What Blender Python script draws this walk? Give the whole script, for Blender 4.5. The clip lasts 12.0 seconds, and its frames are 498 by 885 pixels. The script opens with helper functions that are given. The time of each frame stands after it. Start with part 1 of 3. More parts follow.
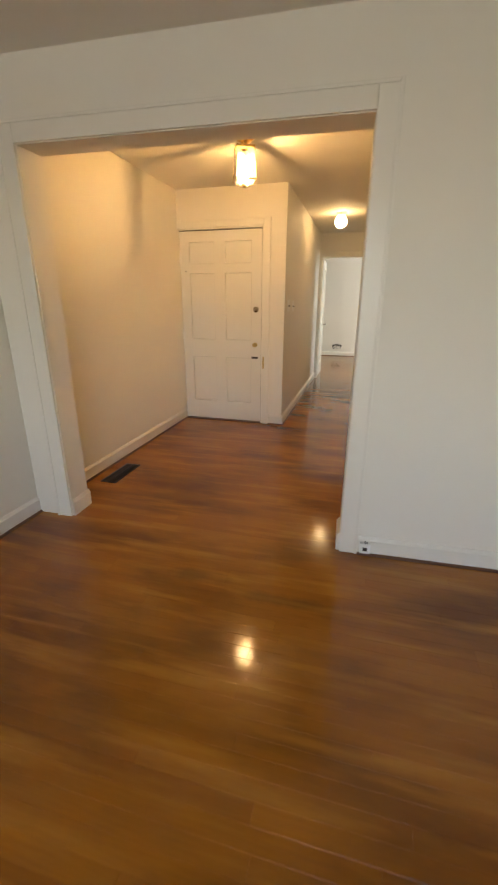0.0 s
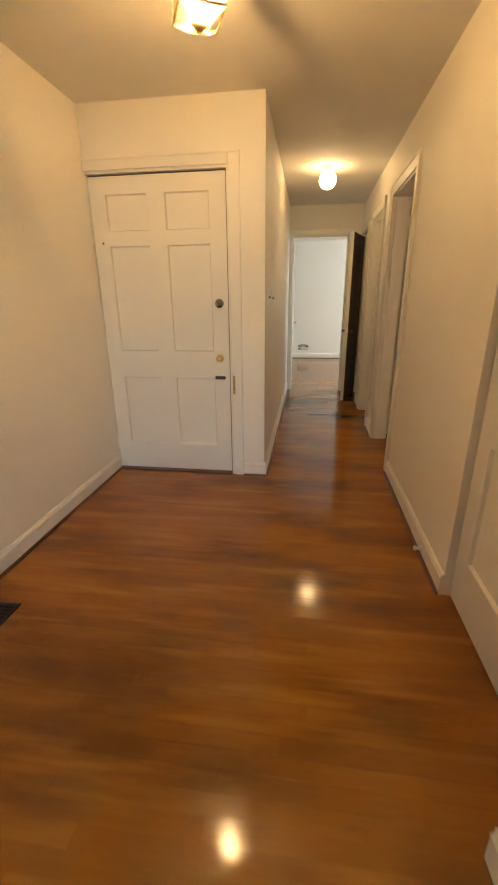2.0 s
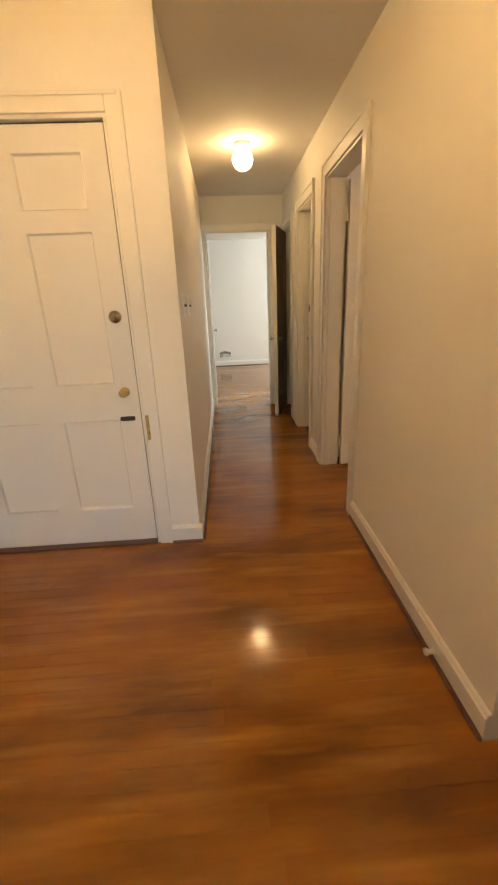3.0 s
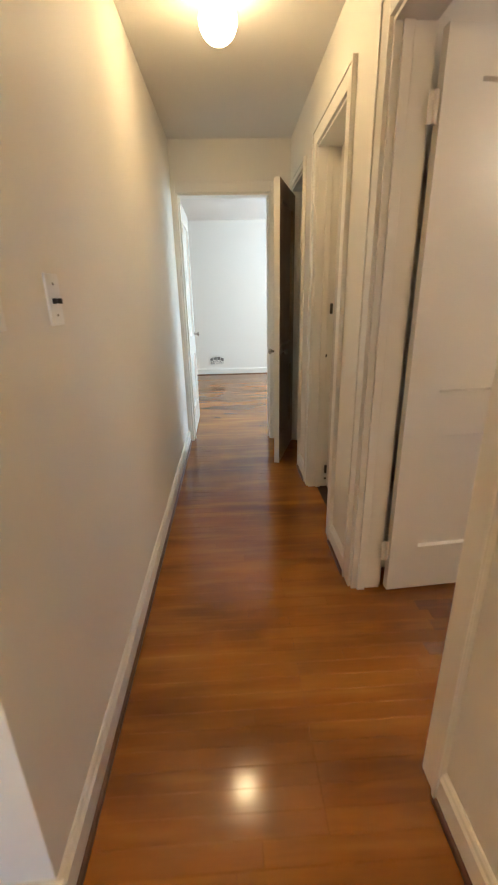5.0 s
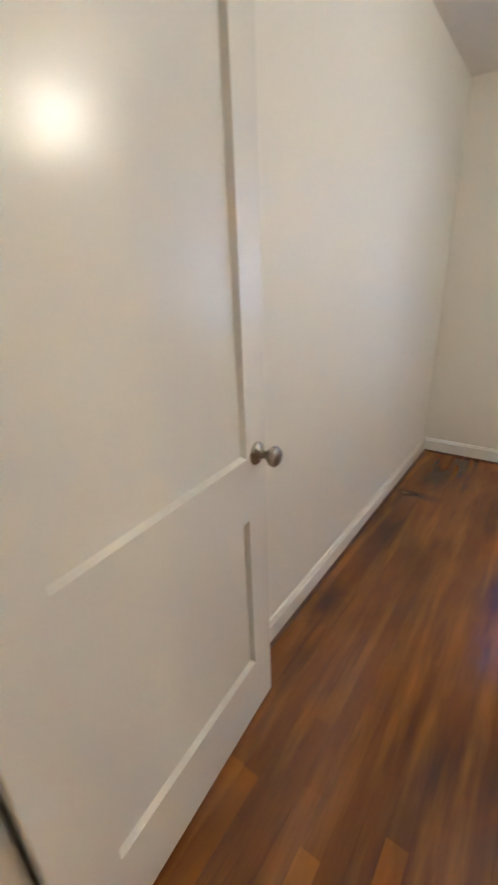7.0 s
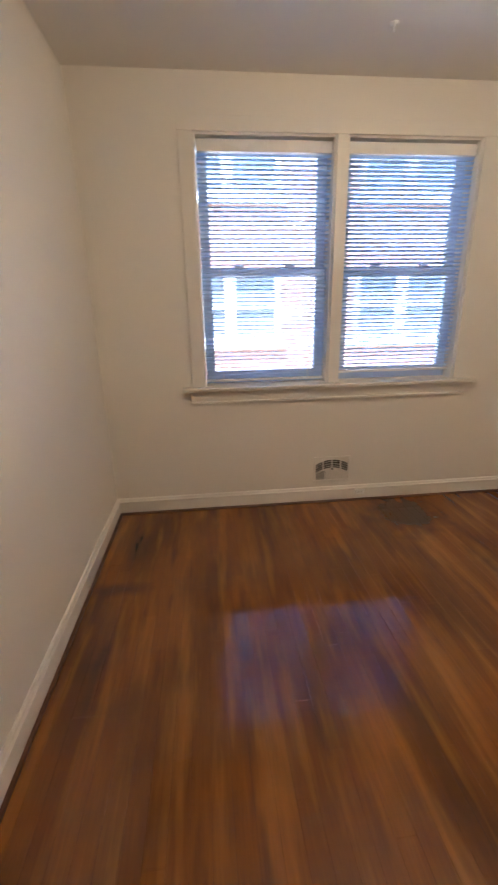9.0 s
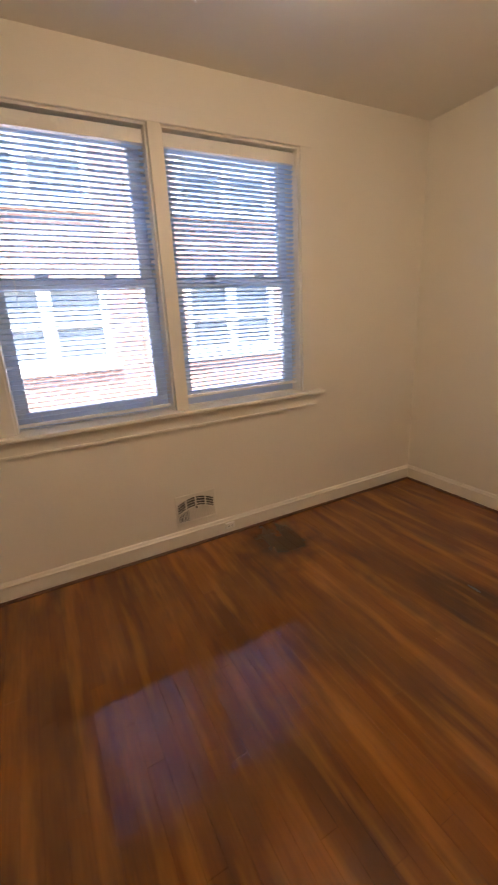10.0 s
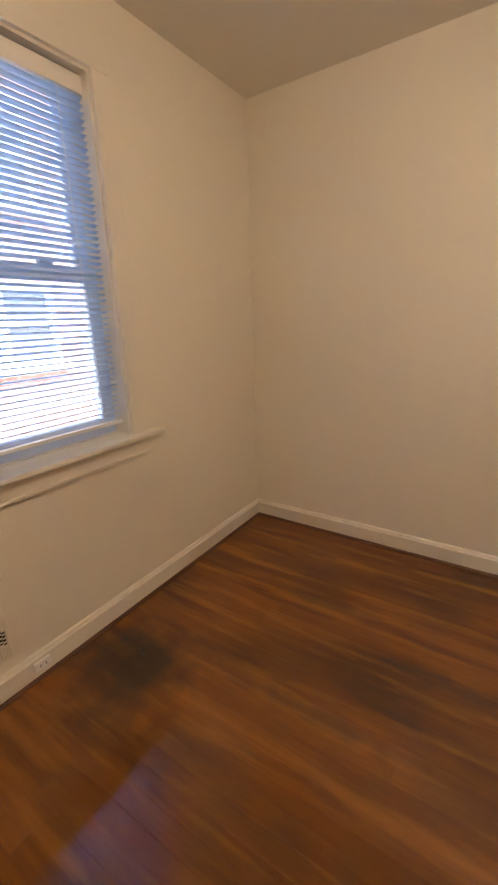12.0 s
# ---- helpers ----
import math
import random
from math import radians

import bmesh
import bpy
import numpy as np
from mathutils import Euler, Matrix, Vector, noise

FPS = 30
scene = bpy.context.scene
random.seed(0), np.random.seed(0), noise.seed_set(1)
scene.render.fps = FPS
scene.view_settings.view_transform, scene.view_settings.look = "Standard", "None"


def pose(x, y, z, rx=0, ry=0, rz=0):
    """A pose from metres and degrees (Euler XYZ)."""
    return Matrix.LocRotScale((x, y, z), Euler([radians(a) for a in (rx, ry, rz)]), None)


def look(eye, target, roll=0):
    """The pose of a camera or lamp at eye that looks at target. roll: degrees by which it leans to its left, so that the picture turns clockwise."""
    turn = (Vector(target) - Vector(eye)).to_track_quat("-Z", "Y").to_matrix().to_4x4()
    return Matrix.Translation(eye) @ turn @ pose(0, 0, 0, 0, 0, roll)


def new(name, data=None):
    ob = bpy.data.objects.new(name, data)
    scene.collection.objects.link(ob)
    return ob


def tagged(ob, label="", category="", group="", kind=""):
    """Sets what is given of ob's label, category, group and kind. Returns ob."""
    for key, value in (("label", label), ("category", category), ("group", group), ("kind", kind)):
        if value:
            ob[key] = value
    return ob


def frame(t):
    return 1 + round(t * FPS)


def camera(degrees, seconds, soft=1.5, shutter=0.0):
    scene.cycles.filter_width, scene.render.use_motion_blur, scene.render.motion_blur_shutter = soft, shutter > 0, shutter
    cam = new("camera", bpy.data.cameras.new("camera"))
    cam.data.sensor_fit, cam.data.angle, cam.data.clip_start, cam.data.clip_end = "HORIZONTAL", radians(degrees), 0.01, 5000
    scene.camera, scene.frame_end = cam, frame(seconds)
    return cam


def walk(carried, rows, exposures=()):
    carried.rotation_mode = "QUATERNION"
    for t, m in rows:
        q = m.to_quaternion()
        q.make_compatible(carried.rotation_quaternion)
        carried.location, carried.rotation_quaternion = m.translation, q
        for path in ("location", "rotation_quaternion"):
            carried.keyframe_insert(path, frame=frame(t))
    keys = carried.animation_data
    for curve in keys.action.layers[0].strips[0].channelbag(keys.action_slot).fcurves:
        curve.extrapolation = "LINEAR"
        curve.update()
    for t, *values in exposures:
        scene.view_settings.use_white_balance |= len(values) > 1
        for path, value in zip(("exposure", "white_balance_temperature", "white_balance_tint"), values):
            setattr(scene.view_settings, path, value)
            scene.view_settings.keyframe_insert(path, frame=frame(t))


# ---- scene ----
cam = camera(63.0, 12.0, soft=2.0, shutter=0.3)
PATH = [
    (0, (0.812, -4.393, 1.322), (0.318, -2.568, 0.668), 0.2),
    (0.5, (0.629, -4.054, 1.299), (0.061, -2.249, 0.651), 0.5),
    (1, (0.491, -3.651, 1.302), (-0.092, -1.85, 0.658), -1.1),
    (1.5, (0.344, -3.241, 1.293), (0.022, -1.392, 0.601), -0.5),
    (2, (0.294, -2.838, 1.27), (0.025, -0.971, 0.605), -0.5),
    (2.5, (0.237, -2.448, 1.294), (0.037, -0.576, 0.619), -0.5),
    (3, (0.21, -2.052, 1.296), (0.296, -0.166, 0.634), -2.4),
    (5, (0.414, -0.524, 1.278), (0.491, 1.356, 0.601), -1.3),
    (5.5, (0.467, -0.186, 1.265), (0.528, 1.68, 0.548), -1.0),
    (6, (0.562, 0.087, 1.31), (1.23, 1.848, 0.637), -3.0),
    (6.5, (0.757, 0.285, 1.305), (1.86, 1.82, 0.65), -4.4),
    (7, (1.012, 0.448, 1.33), (2.501, 1.559, 0.588), -2.3),
    (8.8, (1.663, 0.517, 1.262), (3.562, 0.51, 0.637), -0.6),
    (9, (1.794, 0.506, 1.266), (3.686, 0.317, 0.647), -1.1),
    (9.5, (2.025, 0.504, 1.291), (3.841, -0.095, 0.705), -2.4),
    (10, (2.189, 0.41, 1.284), (3.887, -0.47, 0.697), -3.2),
    (10.5, (2.387, 0.34, 1.323), (3.959, -0.732, 0.707), -2.1),
    (11, (2.563, 0.273, 1.299), (3.917, -1.064, 0.684), -0.1),
    (11.5, (2.745, 0.248, 1.311), (3.922, -1.256, 0.718), -1.0),
    (12, (2.889, 0.08, 1.289), (3.957, -1.509, 0.71), -2.0),
]
walk(cam, [(t, look(eye, target, roll)) for t, eye, target, roll in PATH], exposures=[(0, 3.52, 7400, 14), (1.0, 3.6, 7400, 14), (2.0, 3.52, 7000, 12), (3.0, 3.7, 6900, 12), (5.0, 3.95, 5700, 9), (7.0, 4.35, 4700, 2), (9.0, 3.9, 5500, 11), (10.5, 3.75, 6800, 15), (11.2, 3.75, 7000, 15), (12, 3.9, 6500, 14)])

# ---- daylight and lamps ----
world = bpy.data.worlds.new("sky")
scene.world = world
world.use_nodes = True
wn = world.node_tree.nodes
sky = wn.new("ShaderNodeTexSky")
sky.sky_type, sky.sun_disc = "NISHITA", False
sky.sun_elevation, sky.sun_rotation = radians(71), radians(-78)
world.node_tree.links.new(sky.outputs[0], wn["Background"].inputs[0])
wn["Background"].inputs[1].default_value = 0.15

sun = new("sun", bpy.data.lights.new("sun", "SUN"))
sun.data.energy, sun.data.angle, sun.data.color = 2.9, radians(0.5), (1, 0.95, 0.88)
sun.matrix_world = look((-4.05, 0.9, 12.05), (0, 0, 0))


def window_light(name, place, target, w, h, power, color):
    """Sky light that comes in through an unseen window opening."""
    lamp = new(name, bpy.data.lights.new(name, "AREA"))
    lamp.data.shape, lamp.data.size, lamp.data.size_y = "RECTANGLE", w, h
    lamp.data.energy, lamp.data.color = power, color
    lamp.matrix_world = look(place, target)
    return lamp


LAMP_COLOR = (1.0, 0.69, 0.33)
BULB_POWER = 64.0
GLOBE_POWER = 2.9
BEDROOM_POWER = 8.6
window_light("living_window_light", (1.6, -7.93, 1.5), (1.6, 0, 1.2), 2.4, 1.3, 3.0, (0.86, 0.93, 1.0))
window_light("far_window_light", (3.13, 4.9, 1.5), (0, 4.9, 1.2), 1.8, 1.3, 5.5, (0.72, 0.92, 1.0))


# ---- materials ----
def material(name):
    m = bpy.data.materials.new(name)
    m.use_nodes = True
    return m, m.node_tree.nodes, m.node_tree.links, m.node_tree.nodes["Principled BSDF"]


def noise_at(nodes, links, scale, stretch=(1, 1, 1), detail=4):
    geo = nodes.new("ShaderNodeNewGeometry")
    mp = nodes.new("ShaderNodeMapping")
    mp.inputs["Scale"].default_value = stretch
    n = nodes.new("ShaderNodeTexNoise")
    n.inputs["Scale"].default_value, n.inputs["Detail"].default_value = scale, detail
    links.new(geo.outputs["Position"], mp.inputs[0])
    links.new(mp.outputs[0], n.inputs["Vector"])
    return n.outputs["Fac"]


def remap(nodes, links, source, a, b, c, d):
    r = nodes.new("ShaderNodeMapRange")
    for i, v in enumerate((a, b, c, d), 1):
        r.inputs[i].default_value = v
    links.new(source, r.inputs[0])
    return r.outputs[0]


def blend(nodes, links, fac, a, b, mode="MIX"):
    mx = nodes.new("ShaderNodeMix")
    mx.data_type, mx.blend_type = "RGBA", mode
    for socket, v in ((mx.inputs[0], fac), (mx.inputs[6], a), (mx.inputs[7], b)):
        if isinstance(v, (int, float)):
            socket.default_value = v
        elif isinstance(v, tuple):
            socket.default_value = (*v, 1)
        else:
            links.new(v, socket)
    return mx.outputs[2]


def relief(nodes, links, bsdf, height, strength, distance):
    b = nodes.new("ShaderNodeBump")
    b.inputs["Strength"].default_value, b.inputs["Distance"].default_value = strength, distance
    links.new(height, b.inputs["Height"])
    links.new(b.outputs[0], bsdf.inputs["Normal"])


def paint(name, color, dirt, rough, bump=0.15, grain=90, brush=(1, 1, 1), vary=0.05):
    m, n, l, b = material(name)
    large = remap(n, l, noise_at(n, l, 1.3), 0.3, 0.8, 0, 0.5)
    small = remap(n, l, noise_at(n, l, 23), 0.5, 0.9, 0, 0.12)
    c = blend(n, l, large, color, dirt)
    l.new(blend(n, l, small, c, dirt), b.inputs["Base Color"])
    l.new(remap(n, l, noise_at(n, l, 5), 0.3, 0.7, rough - vary, rough + vary), b.inputs["Roughness"])
    relief(n, l, b, noise_at(n, l, grain, brush), bump, 0.002)
    return m


WALL = paint("wall_paint", (0.82, 0.78, 0.70), (0.79, 0.745, 0.66), 0.58, 0.22, 70)
CEIL = paint("ceiling_paint", (0.80, 0.77, 0.71), (0.75, 0.71, 0.64), 0.75, 0.25, 60)
TRIM = paint("trim_paint", (0.81, 0.775, 0.70), (0.785, 0.745, 0.665), 0.34, 0.02, 40, (1, 1, 1), 0.02)
DOOR = paint("door_paint", (0.81, 0.775, 0.705), (0.80, 0.765, 0.69), 0.25, 0.02, 40, (1, 1, 1), 0.01)
# the blue of the sky light is put into the sash colour
SASH_SKYLIT = paint("skylit_sash_paint", (0.60, 0.71, 0.88), (0.55, 0.66, 0.82), 0.40)
PLATE = paint("plastic_plate", (0.88, 0.87, 0.84), (0.84, 0.82, 0.78), 0.3, 0.02)
OLDDOOR = paint("dark_stained_wood", (0.32, 0.22, 0.13), (0.24, 0.16, 0.09), 0.45, 0.3, 30, (8, 8, 0.5))
SHOE = paint("stained_shoe", (0.13, 0.05, 0.018), (0.08, 0.03, 0.012), 0.4)
# near-black colour that stands for the shade in gaps, ducts and slots
GAP_SHADE = paint("gap_shade", (0.02, 0.014, 0.01), (0.012, 0.01, 0.008), 0.8)
SUBFLOOR = paint("subfloor", (0.045, 0.02, 0.009), (0.03, 0.014, 0.006), 0.8)
IRON = paint("dark_iron", (0.03, 0.022, 0.016), (0.05, 0.03, 0.02), 0.5)


def metal(name, color, rough):
    m, n, l, b = material(name)
    b.inputs["Metallic"].default_value = 1
    worn = remap(n, l, noise_at(n, l, 60), 0.35, 0.7, 0, 1)
    l.new(blend(n, l, worn, color, tuple(v * 0.7 for v in color)), b.inputs["Base Color"])
    l.new(remap(n, l, noise_at(n, l, 25), 0.3, 0.7, rough - 0.08, rough + 0.1), b.inputs["Roughness"])
    return m


BRASS = metal("worn_brass", (0.62, 0.44, 0.18), 0.3)
NICKEL = metal("dull_nickel", (0.42, 0.38, 0.32), 0.28)


def floor_wood(name, low, middle, high, dark, worn_tone, streak, rough, soiled):
    m, n, l, b = material(name)
    geo = n.new("ShaderNodeNewGeometry")
    info = n.new("ShaderNodeObjectInfo")
    both = n.new("ShaderNodeMath")
    both.operation = "ADD"
    l.new(info.outputs["Random"], both.inputs[0])
    l.new(geo.outputs["Random Per Island"], both.inputs[1])
    wrap = n.new("ShaderNodeMath")
    wrap.operation = "FRACT"
    l.new(both.outputs[0], wrap.inputs[0])
    ramp = n.new("ShaderNodeValToRGB")
    e = ramp.color_ramp.elements
    e[0].color, e[1].color = (*low, 1), (*high, 1)
    mid = e.new(0.5)
    mid.color = (*middle, 1)
    l.new(wrap.outputs[0], ramp.inputs[0])
    grain = remap(n, l, noise_at(n, l, 9, (0.9, 14, 1), 6), 0.35, 0.75, 0, streak)
    c = blend(n, l, grain, ramp.outputs[0], dark)
    patch = remap(n, l, noise_at(n, l, 1.7, (0.7, 1.9, 1), 5), 0.43, 0.66, 0, 0.85)
    c = blend(n, l, patch, c, dark)
    worn = remap(n, l, noise_at(n, l, 2.6, (0.5, 4.5, 1), 4), 0.52, 0.70, 0, 0.7)
    c = blend(n, l, worn, c, worn_tone)
    grime = remap(n, l, noise_at(n, l, 3.1, (0.55, 4.2, 1), 6), 0.56, 0.72, 0, soiled)
    c = blend(n, l, grime, c, (0.05, 0.02, 0.008))
    # old water stains and black scuffs with ragged edges
    ragged = noise_at(n, l, 9, (1, 1, 1), 5)
    for x, y, rx, ry, deep in ((4.02, -0.72, 0.25, 0.21, 0.85), (2.95, -1.25, 0.34, 0.05, 0.6), (3.30, -0.90, 0.28, 0.035, 0.6),
                               (3.49, 0.98, 0.05, 0.17, 0.65), (2.32, 1.04, 0.13, 0.06, 0.7), (3.85, 0.93, 0.16, 0.05, 0.35),
                               (3.55, -1.45, 0.3, 0.04, 0.5), (0.10, -2.78, 0.16, 0.05, 0.4), (0.55, -2.85, 0.22, 0.04, 0.4),
                               (0.42, 0.75, 0.09, 0.07, 0.28), (2.5, -0.8, 0.3, 0.05, 0.4)):
        off = n.new("ShaderNodeVectorMath")
        off.operation = "SUBTRACT"
        off.inputs[1].default_value = (x, y, 0)
        l.new(geo.outputs["Position"], off.inputs[0])
        fit = n.new("ShaderNodeVectorMath")
        fit.operation = "DIVIDE"
        fit.inputs[1].default_value = (rx, ry, 1)
        l.new(off.outputs[0], fit.inputs[0])
        far = n.new("ShaderNodeVectorMath")
        far.operation = "LENGTH"
        l.new(fit.outputs[0], far.inputs[0])
        add = n.new("ShaderNodeMath")
        add.operation = "MULTIPLY_ADD"
        add.inputs[1].default_value, add.inputs[2].default_value = 1.6, -0.8
        l.new(ragged, add.inputs[0])
        total = n.new("ShaderNodeMath")
        l.new(far.outputs["Value"], total.inputs[0])
        l.new(add.outputs[0], total.inputs[1])
        c = blend(n, l, remap(n, l, total.outputs[0], 0.35, 1.3, deep, 0), c, (0.04, 0.019, 0.009))
    l.new(c, b.inputs["Base Color"])
    l.new(remap(n, l, noise_at(n, l, 3.5, (0.6, 2, 1), 5), 0.3, 0.75, *rough), b.inputs["Roughness"])
    relief(n, l, b, noise_at(n, l, 16, (0.6, 6, 1), 4), 0.05, 0.002)
    return m


OAK = floor_wood("oak_strip_floor", (0.32, 0.112, 0.0115), (0.355, 0.130, 0.0135), (0.39, 0.150, 0.016), (0.15, 0.046, 0.006), (0.47, 0.20, 0.026), 0.2, (0.08, 0.17), 0.12)
# bedroom oak: darker base tones than the hall oak, heavier streaks and grime
OAK_DARK_WORN = floor_wood("dark_worn_oak_strip_floor", (0.215, 0.069, 0.008), (0.24, 0.080, 0.010), (0.27, 0.094, 0.012), (0.08, 0.027, 0.006), (0.38, 0.150, 0.02), 0.3, (0.035, 0.085), 0.65)
OAK_DARK_WORN.node_tree.nodes["Principled BSDF"].inputs["IOR"].default_value = 1.66


def glass(name, tint, clear, frosted=0.0, ripple=0.0):
    m, n, l, b = material(name)
    n.remove(b)
    out = n["Material Output"]
    see = n.new("ShaderNodeBsdfTransparent")
    see.inputs[0].default_value = (*tint, 1)
    gloss = n.new("ShaderNodeBsdfGlossy")
    gloss.inputs["Roughness"].default_value = 0.05
    fres = n.new("ShaderNodeFresnel")
    fres.inputs[0].default_value = 1.45
    last = see.outputs[0]
    if frosted:
        tr = n.new("ShaderNodeBsdfTranslucent")
        tr.inputs[0].default_value = (*tint, 1)
        mx = n.new("ShaderNodeMixShader")
        mx.inputs[0].default_value = frosted
        l.new(last, mx.inputs[1])
        l.new(tr.outputs[0], mx.inputs[2])
        last = mx.outputs[0]
    if ripple:
        bump = n.new("ShaderNodeBump")
        bump.inputs["Strength"].default_value = ripple
        l.new(noise_at(n, l, 120, (1, 1, 0.2)), bump.inputs["Height"])
        l.new(bump.outputs[0], gloss.inputs["Normal"])
    mix = n.new("ShaderNodeMixShader")
    l.new(fres.outputs[0], mix.inputs[0])
    l.new(last, mix.inputs[1])
    l.new(gloss.outputs[0], mix.inputs[2])
    l.new(mix.outputs[0], out.inputs[0])
    return m


PANE = glass("window_glass", (0.95, 0.98, 1.0), True)
LANTERN_GLASS = glass("rippled_lantern_glass", (1.0, 0.95, 0.86), True, 0.14, 0.5)


def glowing(name, color, power):
    m, n, l, b = material(name)
    b.inputs["Base Color"].default_value = (0.9, 0.86, 0.78, 1)
    b.inputs["Emission Color"].default_value = (*color, 1)
    b.inputs["Emission Strength"].default_value = power
    return m


BULB = glowing("lit_bulb", LAMP_COLOR, BULB_POWER)
GLOBE = glowing("lit_opal_glass", LAMP_COLOR, GLOBE_POWER)
BEDROOM_GLOBE = glowing("lit_bedroom_glass", (1.0, 0.74, 0.46), BEDROOM_POWER)


def vinyl():
    m, n, l, b = material("skylit_white_vinyl_slat")
    b.inputs["Base Color"].default_value = (0.80, 0.84, 0.88, 1)
    b.inputs["Roughness"].default_value = 0.45
    tr = n.new("ShaderNodeBsdfTranslucent")
    # white slats: the sky's blue light is painted into what they let through
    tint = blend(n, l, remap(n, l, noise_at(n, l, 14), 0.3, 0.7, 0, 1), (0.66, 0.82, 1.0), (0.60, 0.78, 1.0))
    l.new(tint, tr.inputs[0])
    mx = n.new("ShaderNodeMixShader")
    mx.inputs[0].default_value = 0.72
    l.new(b.outputs[0], mx.inputs[1])
    l.new(tr.outputs[0], mx.inputs[2])
    l.new(mx.outputs[0], n["Material Output"].inputs[0])
    return m


VINYL = vinyl()


def brickwork():
    m, n, l, b = material("pale_red_brick")
    geo = n.new("ShaderNodeNewGeometry")
    swap = n.new("ShaderNodeMapping")
    swap.inputs["Rotation"].default_value = (0, radians(90), radians(90))
    sep = n.new("ShaderNodeSeparateXYZ")
    com = n.new("ShaderNodeCombineXYZ")
    l.new(geo.outputs["Position"], sep.inputs[0])
    l.new(sep.outputs[1], com.inputs[0])
    l.new(sep.outputs[2], com.inputs[1])
    n.remove(swap)
    br = n.new("ShaderNodeTexBrick")
    br.inputs["Color1"].default_value, br.inputs["Color2"].default_value = (0.25, 0.125, 0.095, 1), (0.20, 0.095, 0.07, 1)
    br.inputs["Mortar"].default_value = (0.40, 0.35, 0.31, 1)
    br.inputs["Scale"].default_value = 1
    br.inputs["Brick Width"].default_value, br.inputs["Row Height"].default_value = 0.21, 0.068
    br.inputs["Mortar Size"].default_value = 0.006
    l.new(com.outputs[0], br.inputs["Vector"])
    stain = remap(n, l, noise_at(n, l, 3), 0.4, 0.7, 0, 0.35)
    l.new(blend(n, l, stain, br.outputs[0], (0.29, 0.19, 0.15)), b.inputs["Base Color"])
    b.inputs["Roughness"].default_value = 0.85
    relief(n, l, b, br.outputs["Fac"], -0.12, 0.004)
    return m


BRICK = brickwork()
DARKPANE, dn, dl, db = material("reflecting_house_pane")
db.inputs["Base Color"].default_value, db.inputs["Roughness"].default_value = (0.16, 0.17, 0.18, 1), 0.15
WHITEWOOD = paint("outdoor_white_wood", (0.78, 0.78, 0.76), (0.68, 0.68, 0.65), 0.5)
ROOFING = paint("grey_shingle", (0.09, 0.085, 0.08), (0.05, 0.05, 0.05), 0.9, 0.6, 20)
LAWN = paint("lawn", (0.07, 0.10, 0.03), (0.10, 0.09, 0.05), 0.9, 0.8, 30)


# ---- mesh helpers ----
def box(bm, x0, x1, y0, y1, z0, z1, bevel=0.0):
    made = bmesh.ops.create_cube(bm, size=1, matrix=Matrix.Translation(((x0 + x1) / 2, (y0 + y1) / 2, (z0 + z1) / 2))
                                 @ Matrix.Diagonal((abs(x1 - x0), abs(y1 - y0), abs(z1 - z0), 1)))
    if bevel:
        edges = list({e for v in made["verts"] for e in v.link_edges})
        bmesh.ops.bevel(bm, geom=edges, offset=bevel, segments=2, affect="EDGES", profile=0.6)


def boxes(*rows, bevel=0.0):
    bm = bmesh.new()
    for r in rows:
        box(bm, *r, bevel=bevel)
    return bm


def lathe(profile, steps=32):
    """A turned shape round z from (radius, height) pairs."""
    bm = bmesh.new()
    rings = []
    for r, z in profile:
        if r < 1e-5:
            rings.append([bm.verts.new((0, 0, z))])
        else:
            rings.append([bm.verts.new((r * math.cos(2 * math.pi * i / steps), r * math.sin(2 * math.pi * i / steps), z)) for i in range(steps)])
    for a, b in zip(rings, rings[1:]):
        for i in range(steps):
            j = (i + 1) % steps
            if len(a) == 1:
                bm.faces.new((a[0], b[i], b[j]))
            elif len(b) == 1:
                bm.faces.new((a[i], b[0], a[j]))
            else:
                bm.faces.new((a[i], b[i], b[j], a[j]))
    bmesh.ops.recalc_face_normals(bm, faces=bm.faces)
    for f in bm.faces:
        f.smooth = True
    return bm


def extrude(outline, length):
    """A closed (across, up) outline drawn along +x for a length."""
    bm = bmesh.new()
    a = [bm.verts.new((0, p, q)) for p, q in outline]
    b = [bm.verts.new((length, p, q)) for p, q in outline]
    for i in range(len(a)):
        j = (i + 1) % len(a)
        bm.faces.new((a[i], a[j], b[j], b[i]))
    bm.faces.new(a)
    bm.faces.new(b[::-1])
    bmesh.ops.recalc_face_normals(bm, faces=bm.faces)
    return bm


def part(name, bm, mat, parent=None, label="", m=None):
    mesh = bpy.data.meshes.new(name)
    bm.to_mesh(mesh)
    bm.free()
    mesh.materials.append(mat)
    ob = new(name, mesh)
    if parent:
        ob.parent = parent
    if m is not None:
        ob.matrix_basis = m
    if label:
        ob["label"] = label
    return ob


def holder(name, m, label, category, kind="", group=""):
    ob = new(name)
    ob.empty_display_size = 0.1
    ob.matrix_basis = m
    return tagged(ob, label, category, group, kind)


def structure(name, bm, mat, label, category, m=None):
    return tagged(part(name, bm, mat, None, "", m), label, category, "", "structure")


# ---- the shell ----
H = 2.40
HALL_R, HALL_R2 = 0.935, 1.055
FAR_Y, FAR_Y2 = 3.135, 3.255
WIN_X, WIN_X2 = 4.285, 4.47
BED_N, BED_S = 1.13, -2.08
LEFT_X = -1.165

